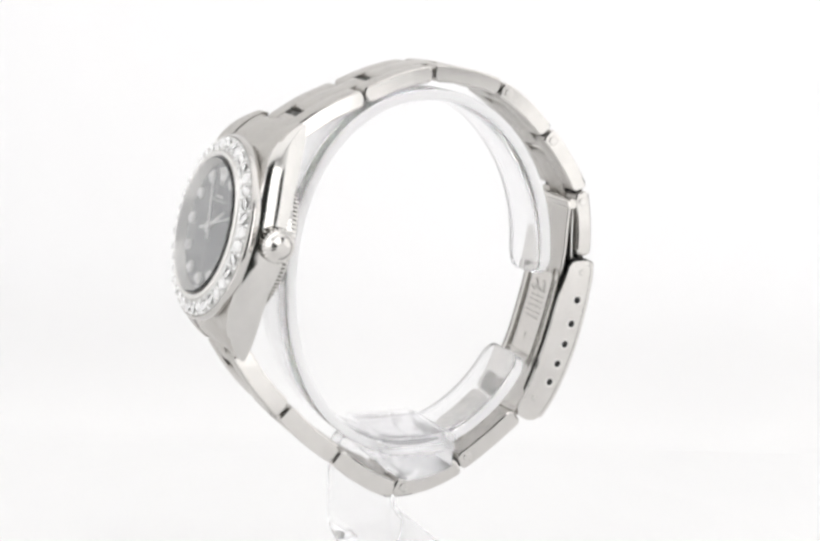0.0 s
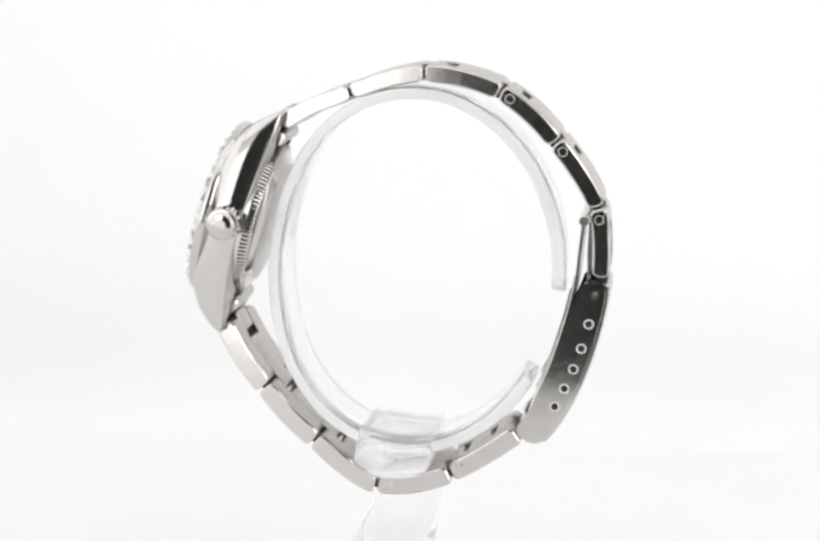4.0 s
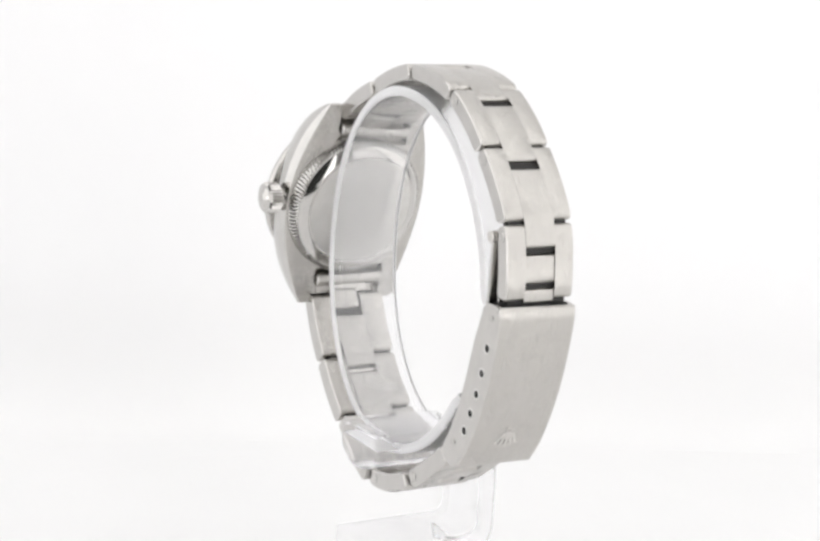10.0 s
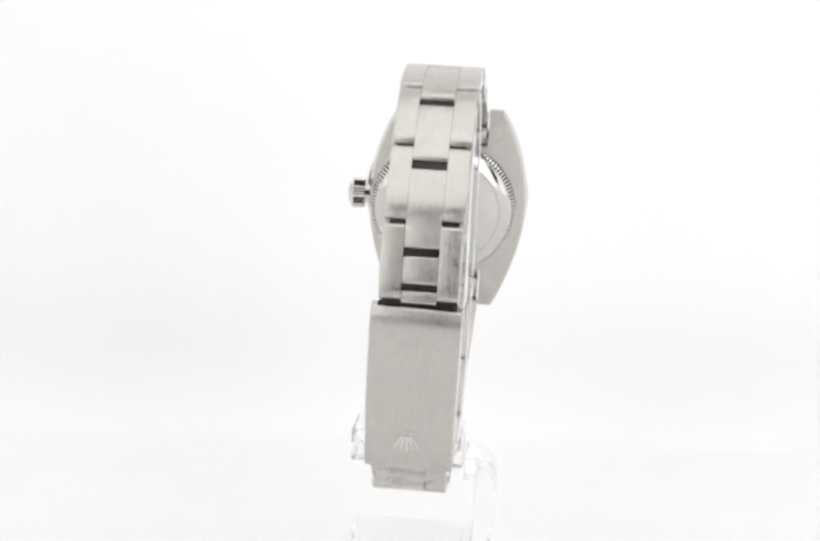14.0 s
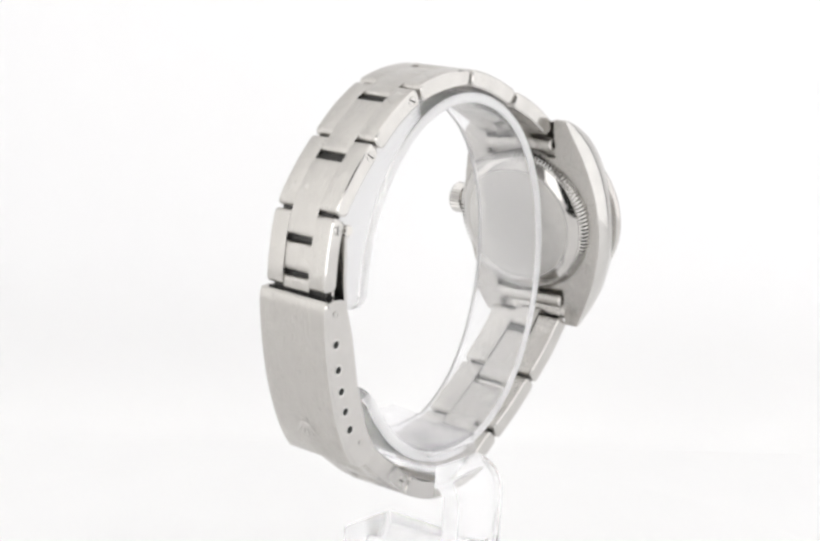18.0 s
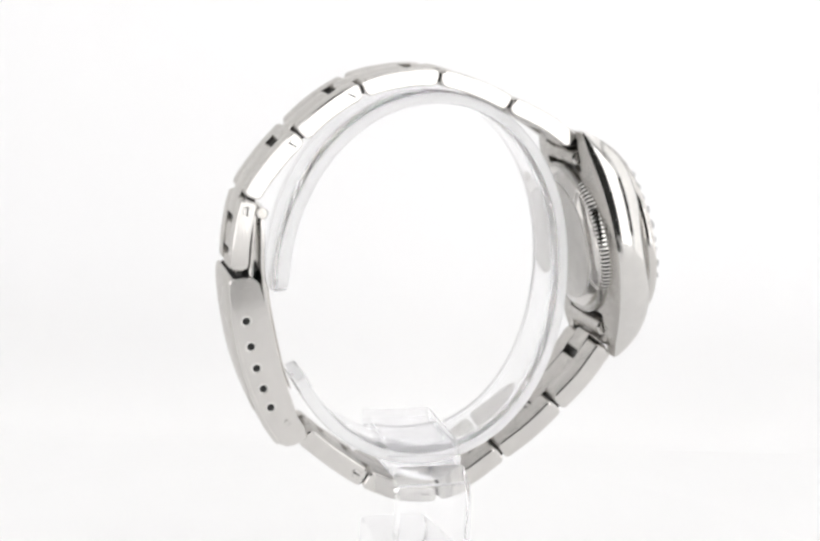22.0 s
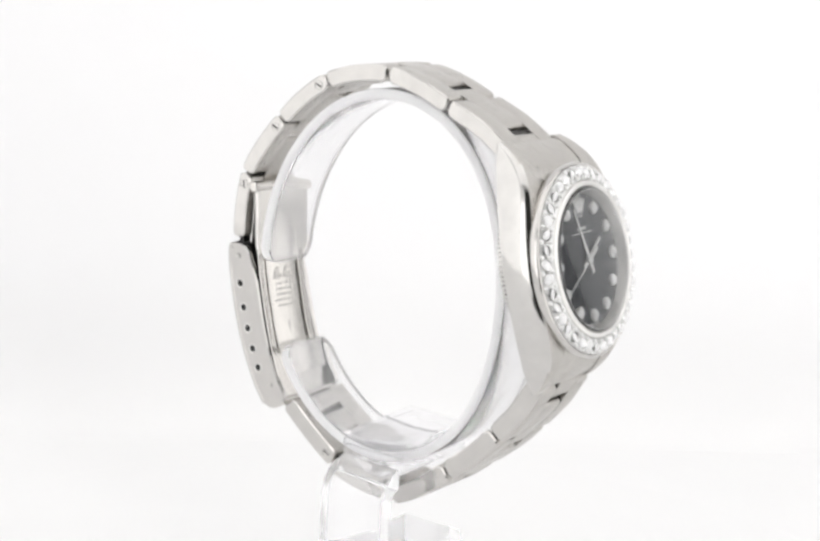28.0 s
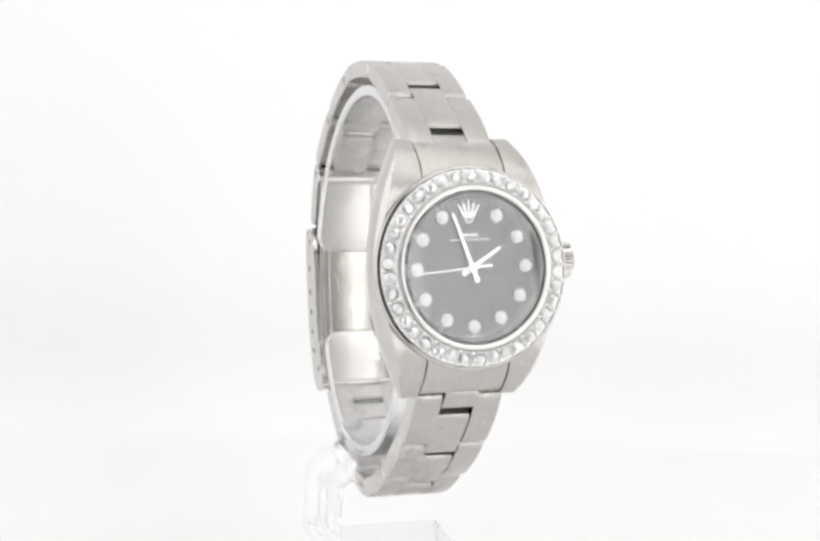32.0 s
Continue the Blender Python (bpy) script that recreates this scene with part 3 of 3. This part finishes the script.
FACE = CASE @ Matrix.Translation(Vector((0, -0.25, 1.05)) * MM) @ Euler((0, 0, radians(1.0))).to_matrix().to_4x4() @ Matrix.Diagonal((1.025, 1.025, 1, 1))      # bezel, dial and what turns on it


BEZEL = FACE @ Matrix.Translation(Vector((0.2, 0, 0)) * MM) @ Matrix.Diagonal((1.01, 1.01, 1, 1))


def case_bm():
    """Case body and four lugs."""
    def w(b):
        return 13.0 - 4.5 * (abs(b) / 17.4) ** 1.9

    def h(b):
        return 0.8 + 5.15 * max(0.0, 1 - (abs(b) / 17.4) ** 5.2) ** 0.95
    half = [1, 2, 3, 4, 5, 6, 7, 8, 9, 10, 11, 11.8, 12.6, 13.4, 14.2, 15, 15.7, 16.3, 16.8, 17.2, 17.4]
    stations = [-b for b in half[::-1]] + [0] + half
    bm = bmesh.new()
    top, low = [], []
    for b in stations:
        W, H = w(b), h(b)
        # the lower edge rises round the case back; the flank is gently round from back to front
        edge = min(0.15 + 0.95 * max(0.0, 1 - (b / 15) ** 2), 0.4 * H)
        flank = [(W - 0.36, edge)]
        for k in range(1, 9):
            u = -1 + (k - 1) * 2 / 7
            flank.append((W - 0.25 + 0.45 * (H / 6) * (1 - u * u), edge + 0.06 + (0.93 * H - edge - 0.06) * (u + 1) / 2))
        cols = [(-a, n) for a, n in flank] + [(-W + 0.62, H), (-6.1, H), (6.1, H), (W - 0.62, H)] + flank[::-1]
        top.append([bm.verts.new((a * MM, b * MM, n * MM)) for a, n in cols])
        low.append([bm.verts.new((a * MM, b * MM, n * MM)) for a, n in ((-W + 0.5, edge - 0.06), (-6.1, 0.1), (6.1, 0.1), (W - 0.5, edge - 0.06))])
    n = len(stations)
    for i in range(n - 1):
        body = abs(stations[i]) <= 11 and abs(stations[i + 1]) <= 11
        for j in range(21):
            if j == 10 and not body:
                continue
            bm.faces.new((top[i][j], top[i][j + 1], top[i + 1][j + 1], top[i + 1][j]))
        bm.faces.new((top[i][0], top[i + 1][0], low[i + 1][0], low[i][0]))
        bm.faces.new((top[i][21], low[i][3], low[i + 1][3], top[i + 1][21]))
        for j in (0, 1, 2):
            if j == 1 and not body:
                continue
            bm.faces.new((low[i][j], low[i + 1][j], low[i + 1][j + 1], low[i][j + 1]))
        if not body:
            bm.faces.new((top[i][10], top[i + 1][10], low[i + 1][1], low[i][1]))
            bm.faces.new((top[i][11], low[i][2], low[i + 1][2], top[i + 1][11]))
    for i in (0, n - 1):
        bm.faces.new([*top[i][:11], low[i][1], low[i][0]])
        bm.faces.new([*top[i][11:], low[i][3], low[i][2]])
    for i in (stations.index(-11), stations.index(11)):
        bm.faces.new((top[i][10], top[i][11], low[i][2], low[i][1]))
    return shine(bm, 0.5)


def gem_mesh(name, r, mat):
    """A round brilliant: table, star and kite facets, girdle and pavilion."""
    def ring(count, radius, n, shift):
        return [bm.verts.new((r * radius * math.cos(2 * math.pi * (k + shift) / count) * MM, r * radius * math.sin(2 * math.pi * (k + shift) / count) * MM, r * n * MM)) for k in range(count)]
    bm = bmesh.new()
    table, star = ring(8, 0.36, 0.4, 0), ring(8, 0.7, 0.3, 0.5)
    girdle, low = ring(16, 1.0, 0.06, 0), ring(16, 1.0, 0.0, 0)
    main, tip = ring(8, 0.42, -0.5, 0.5), ring(1, 0.0, -0.86, 0)
    bm.faces.new(table)
    for k in range(8):
        j = (k + 1) % 8
        bm.faces.new((table[k], star[k], table[j]))
        bm.faces.new((table[j], star[k], star[j]))
        g = [girdle[(2 * k + i) % 16] for i in range(4)]
        bm.faces.new((star[k], g[0], g[1]))
        bm.faces.new((star[k], g[1], g[2]))
        bm.faces.new((star[k], g[2], star[j]))
        q = [low[(2 * k + i) % 16] for i in range(4)]
        bm.faces.new((main[k], q[1], q[0]))
        bm.faces.new((main[k], q[2], q[1]))
        bm.faces.new((main[k], main[j], q[2]))
        bm.faces.new((main[k], tip[0], main[j]))
    for k in range(16):
        j = (k + 1) % 16
        bm.faces.new((girdle[k], low[k], low[j], girdle[j]))
    bmesh.ops.recalc_face_normals(bm, faces=bm.faces)
    me = bpy.data.meshes.new(name)
    bm.to_mesh(me)
    bm.free()
    me.materials.append(mat)
    return me


def seat_mesh():
    """A small plate with a round hole that holds one stone of the bezel."""
    rows = []
    for i in range(24):
        c, d = math.cos(2 * math.pi * i / 24), math.sin(2 * math.pi * i / 24)
        edge = 1.07 / max(abs(c), abs(d))
        px = c * edge
        py = d * edge * (0.963 + 0.07 * px) / 1.07
        rows.append([Vector(q) * MM for q in ((px, py, 0.04), (c * 0.84, d * 0.84, -0.1), (c * 0.8, d * 0.8, 0.1), (c * 0.72, d * 0.72, 0.05), (c * 0.72, d * 0.72, -0.2))])
    rows.append(rows[0])
    bm = rings_to_bm(rows, closed=False, cap=False)
    bmesh.ops.remove_doubles(bm, verts=bm.verts, dist=0.000001)
    bmesh.ops.recalc_face_normals(bm, faces=bm.faces)
    me = bpy.data.meshes.new("stone_seat")
    bm.to_mesh(me)
    bm.free()
    me.materials.append(PAVE)
    return me


def hand_bm(length, tail, w0, w1, tail_w, n, thick=0.14):
    """A flat watch hand along local y with a hub and a counter tail."""
    bm = bmesh.new()
    o = [(-w0, 0.5), (-w1, length - w1), (0, length), (w1, length - w1), (w0, 0.5), (tail_w * 0.7, 0), (tail_w, -tail), (-tail_w, -tail), (-tail_w * 0.7, 0)]
    rings_to_bm([[Vector((x, y, z)) * MM for x, y in oo] for oo, z in ((o, n), (o, n + thick))], bm=bm)
    me = bpy.data.meshes.new("tmp")
    b2 = lathe([(0, n), (0.62, n), (0.62, n + thick + 0.03), (0, n + thick + 0.03)], 20)
    b2.to_mesh(me)
    b2.free()
    bm.from_mesh(me)
    bpy.data.meshes.remove(me)
    return bm


DIAL_N = 5.45       # height of the dial's face over the back of the lugs
SECOND_HAND = []


def spin(degrees):
    """A turn clockwise as one looks at the dial."""
    return Euler((0, 0, radians(-degrees))).to_matrix().to_4x4()


def dial_parts():
    dial = part("dial", lathe([(0, DIAL_N), (9.6, DIAL_N), (9.6, DIAL_N - 0.4), (0, DIAL_N - 0.4)], 96), DIAL, watch, "glossy black sunray dial with diamond hour markers", FACE)
    gem = gem_mesh("marker_diamond", 0.68, MARKER_STONE)
    cup = None
    for h in range(1, 12):
        m = spin(30 * h) @ Matrix.Translation(Vector((0, 7.6, DIAL_N)) * MM)
        if cup is None:
            cup = part("hour_marker", lathe([(0, 0.02), (0.86, 0.02), (0.86, 0.28), (0.78, 0.4), (0.62, 0.4), (0.54, 0.1), (0, 0.1)], 4 * 5), MARKER, dial, "white gold setting with a round diamond", m)
            holder = cup
        else:
            holder = new("hour_marker", cup.data)
            holder.parent, holder.matrix_basis = dial, m
            tagged(holder, "white gold setting with a round diamond")
        stone = new("marker_diamond", gem)
        stone.parent, stone.matrix_basis = dial, m @ Matrix.Translation((0, 0, 0.45 * MM))
    dots = bmesh.new()
    for k in range(60):
        a = 2 * math.pi * k / 60
        r = 0.16 if k % 5 == 0 else 0.1
        bmesh.ops.create_cone(dots, cap_ends=True, segments=10, radius1=r * MM, radius2=r * MM, depth=0.03 * MM, matrix=Matrix.Translation(Vector((8.72 * math.sin(a), 8.72 * math.cos(a), DIAL_N + 0.02)) * MM))
    part("minute_dots", dots, PRINT, dial)
    crest = emblem_bm()
    crest.transform(Matrix.Translation(Vector((0, 6.15, DIAL_N + 0.12)) * MM) @ Matrix.Diagonal((1.12, -1.05, 1.0, 1)))
    part("emblem", crest, MARKER, dial, "small white gold emblem")
    # lettering too small to read, as plain bars
    for y, w, h in ((4.25, 1.25, 0.18), (3.65, 2.7, 0.08), (-8.85, 1.3, 0.06)):
        part("lettering", box(-w, w, y - h, y + h, DIAL_N + 0.01, DIAL_N + 0.035), PRINT, dial, smooth=0)
    base = FACE @ Matrix.Translation((0, 0, DIAL_N * MM))
    part("hour_hand", hand_bm(4.9, 1.6, 0.30, 0.2, 0.36, 0.35), MARKER, watch, "white gold hour hand", base @ spin(58.5))
    part("minute_hand", hand_bm(7.6, 2.0, 0.28, 0.16, 0.36, 0.58), MARKER, watch, "white gold minute hand", base @ spin(341))
    SECOND_HAND.append(part("second_hand", hand_bm(7.8, 2.7, 0.1, 0.07, 0.2, 0.8, 0.08), MARKER, watch, "thin white gold second hand", base @ spin(74)))


def end_piece(sgn):
    """The curved piece that fills the gap between two lugs."""
    o = [(11.1, 5.45), (12.2, 5.1), (13.5, 4.55), (14.5, 3.85), (15.5, 3.0), (16.4, 2.1), (16.9, 1.3), (16.85, 0.9), (16.3, 0.85), (15.4, 1.4), (14.4, 1.7), (12.6, 1.2), (11.6, 1.1), (11.1, 1.2)]
    bm = bmesh.new()
    prism_x([(y * sgn, z) for y, z in o], -5.86, 6.02, 0.12, bm=bm)
    part("end_piece", shine(bm), [BRUSHED, POLISHED], watch, "brushed steel end piece between the lugs", CASE)
    bar = [(13.35 * sgn + 1.1 * math.cos(radians(a)), 0.05 + 1.0 * math.sin(radians(a))) for a in range(0, 360, 20)]
    part("spring_bar_sleeve", shine(prism_x(bar, -5.8, 5.8, 0.35)), [BRUSHED, POLISHED], watch, at=CASE)


def case():
    part("case_middle", case_bm(), [BRUSHED, FLANK], watch, "steel watch case with brushed lugs and polished flanks", CASE)
    bezel = part("bezel", lathe([(10.6, 4.6), (12.5, 4.6), (13.0, 4.75), (13.2, 5.2), (13.2, 5.6), (13.05, 5.9), (12.8, 6.0), (12.63, 5.9), (12.63, 4.9), (10.6, 5.55), (10.6, 4.6)], 128), POLISHED, watch, "polished steel bezel set with round diamonds", BEZEL)
    part("bezel_lip", lathe([(9.75, 4.6), (10.59, 4.6), (10.59, 6.8), (10.5, 7.0), (10.2, 7.15), (9.95, 7.15), (9.75, 7.0), (9.75, 4.6)], 128), LIP_STEEL, bezel, "light satin lip round the crystal")
    part("stone_channel", lathe([(10.7, 6.7), (10.62, 6.82), (10.58, 6.6), (10.58, 5.6), (12.62, 4.95), (12.62, 5.9), (12.5, 5.93), (12.3, 5.4), (10.9, 5.8), (10.7, 6.7)], 96), PAVE, bezel)
    brilliant = gem_mesh("diamond", 0.8, DIAMOND)
    stones = 38
    stone_seat = seat_mesh()
    chance = random.Random(4)
    beads = bmesh.new()
    for k in range(stones):
        a = 2 * math.pi * (k + 0.5) / stones
        m = FACE @ Euler((0, 0, a)).to_matrix().to_4x4() @ Matrix.Translation(Vector((11.62, 0, 6.36)) * MM) @ Euler((radians(chance.uniform(-5, 5)), radians(22 + chance.uniform(-5, 5)), radians(97 * k))).to_matrix().to_4x4()
        gem = new("diamond", brilliant)
        gem.parent, gem.matrix_basis = bezel, FACE.inverted() @ m
        seat = new("stone_seat", stone_seat)
        seat.parent, seat.matrix_basis = bezel, Euler((0, 0, a)).to_matrix().to_4x4() @ Matrix.Translation(Vector((11.62, 0, 6.36)) * MM) @ Euler((0, radians(22), 0)).to_matrix().to_4x4()
        for r, size in ((12.38, 0.3), (11.62, 0.17), (10.9, 0.27)):
            q = a + math.pi / stones
            bmesh.ops.create_icosphere(beads, subdivisions=2, radius=size * MM, matrix=Matrix.Translation(Vector((r * math.cos(q), r * math.sin(q), 6.44 - 0.404 * (r - 11.62))) * MM))
    part("stone_setting", beads, MARKER, bezel)
    part("rehaut", lathe([(9.74, 5.46), (9.74, 6.92), (9.66, 6.92), (9.12, 5.7), (9.06, 5.46), (9.74, 5.46)], 96), LIP_STEEL, watch, "steel inner ring round the dial", FACE)
    dial_parts()
    part("crystal", lathe([(0, 7.32), (9.32, 7.32), (9.4, 7.32), (9.58, 7.27), (9.7, 7.15), (9.72, 7.0), (9.65, 6.94), (0, 6.94)], 96), CRYSTAL, watch, "clear flat watch crystal", FACE).visible_shadow = False
    # case back
    teeth = 118
    rear = CASE @ Matrix.Translation(Vector((0.65, 0, 0)) * MM)
    rows = []
    for n, crest, groove in ((1.05, 11.95, 11.95), (0.34, 12.05, 12.05), (0.26, 12.05, 11.4), (-0.62, 11.82, 11.15), (-0.78, 11.4, 11.1), (-0.85, 11.0, 11.0)):
        ring = []
        for k in range(teeth):
            for f, r in ((0.0, crest), (0.42, crest), (0.58, groove), (0.84, groove)):
                a = 2 * math.pi * (k + f) / teeth
                ring.append(Vector((r * math.cos(a), r * math.sin(a), n)) * MM)
        rows.append(ring)
    part("fluted_ring", rings_to_bm(rows), FLANK, watch, "fluted steel case back ring", rear, smooth=15)
    back = part("case_back", lathe([(0, -0.6), (10.95, -0.7), (10.9, -0.95), (10.7, -1.1), (9.6, -1.78), (9.4, -1.83), (9.25, -1.8), (0, -1.8)], 96), POLISHED, watch, "steel case back with a polished slope", rear)
    part("back_plate", lathe([(0, -1.75), (9.2, -1.75), (9.2, -1.87), (9.1, -1.92), (0, -1.92)], 96), BACK_STEEL, back, "satin steel back plate")
    crown_at = CASE @ Matrix.Translation(Vector((13.25, 0.6, 3.0)) * MM) @ Euler((0, radians(90), 0)).to_matrix().to_4x4()
    rows = []
    for n, r0, r1 in ((-0.6, 1.6, 1.6), (0.5, 1.6, 1.6), (0.6, 2.5, 2.25), (2.4, 2.55, 2.3), (2.75, 2.3, 2.1), (2.78, 1.85, 1.85), (3.15, 1.45, 1.45), (3.35, 0.7, 0.7)):
        rows.append([Vector(((r0 if k % 2 else r1) * math.cos(math.pi * k / 26), (r0 if k % 2 else r1) * math.sin(math.pi * k / 26), n)) * MM for k in range(52)])
    part("winding_crown", rings_to_bm(rows), POLISHED, watch, "fluted steel winding crown", crown_at, smooth=12)

    end_piece(1)
    end_piece(-1)


case()


def motions():
    rows = [(t, pose(0, 0, 0, 0, 0, turn(t))) for t in range(33)]
    for thing in (turntable, stand, watch):
        walk(thing, rows)
    hub = FACE @ Matrix.Translation((0, 0, DIAL_N * MM))
    walk(SECOND_HAND[0], [(t, hub @ spin(265.5 + 6 * (t - 32))) for t in range(33)])


motions()
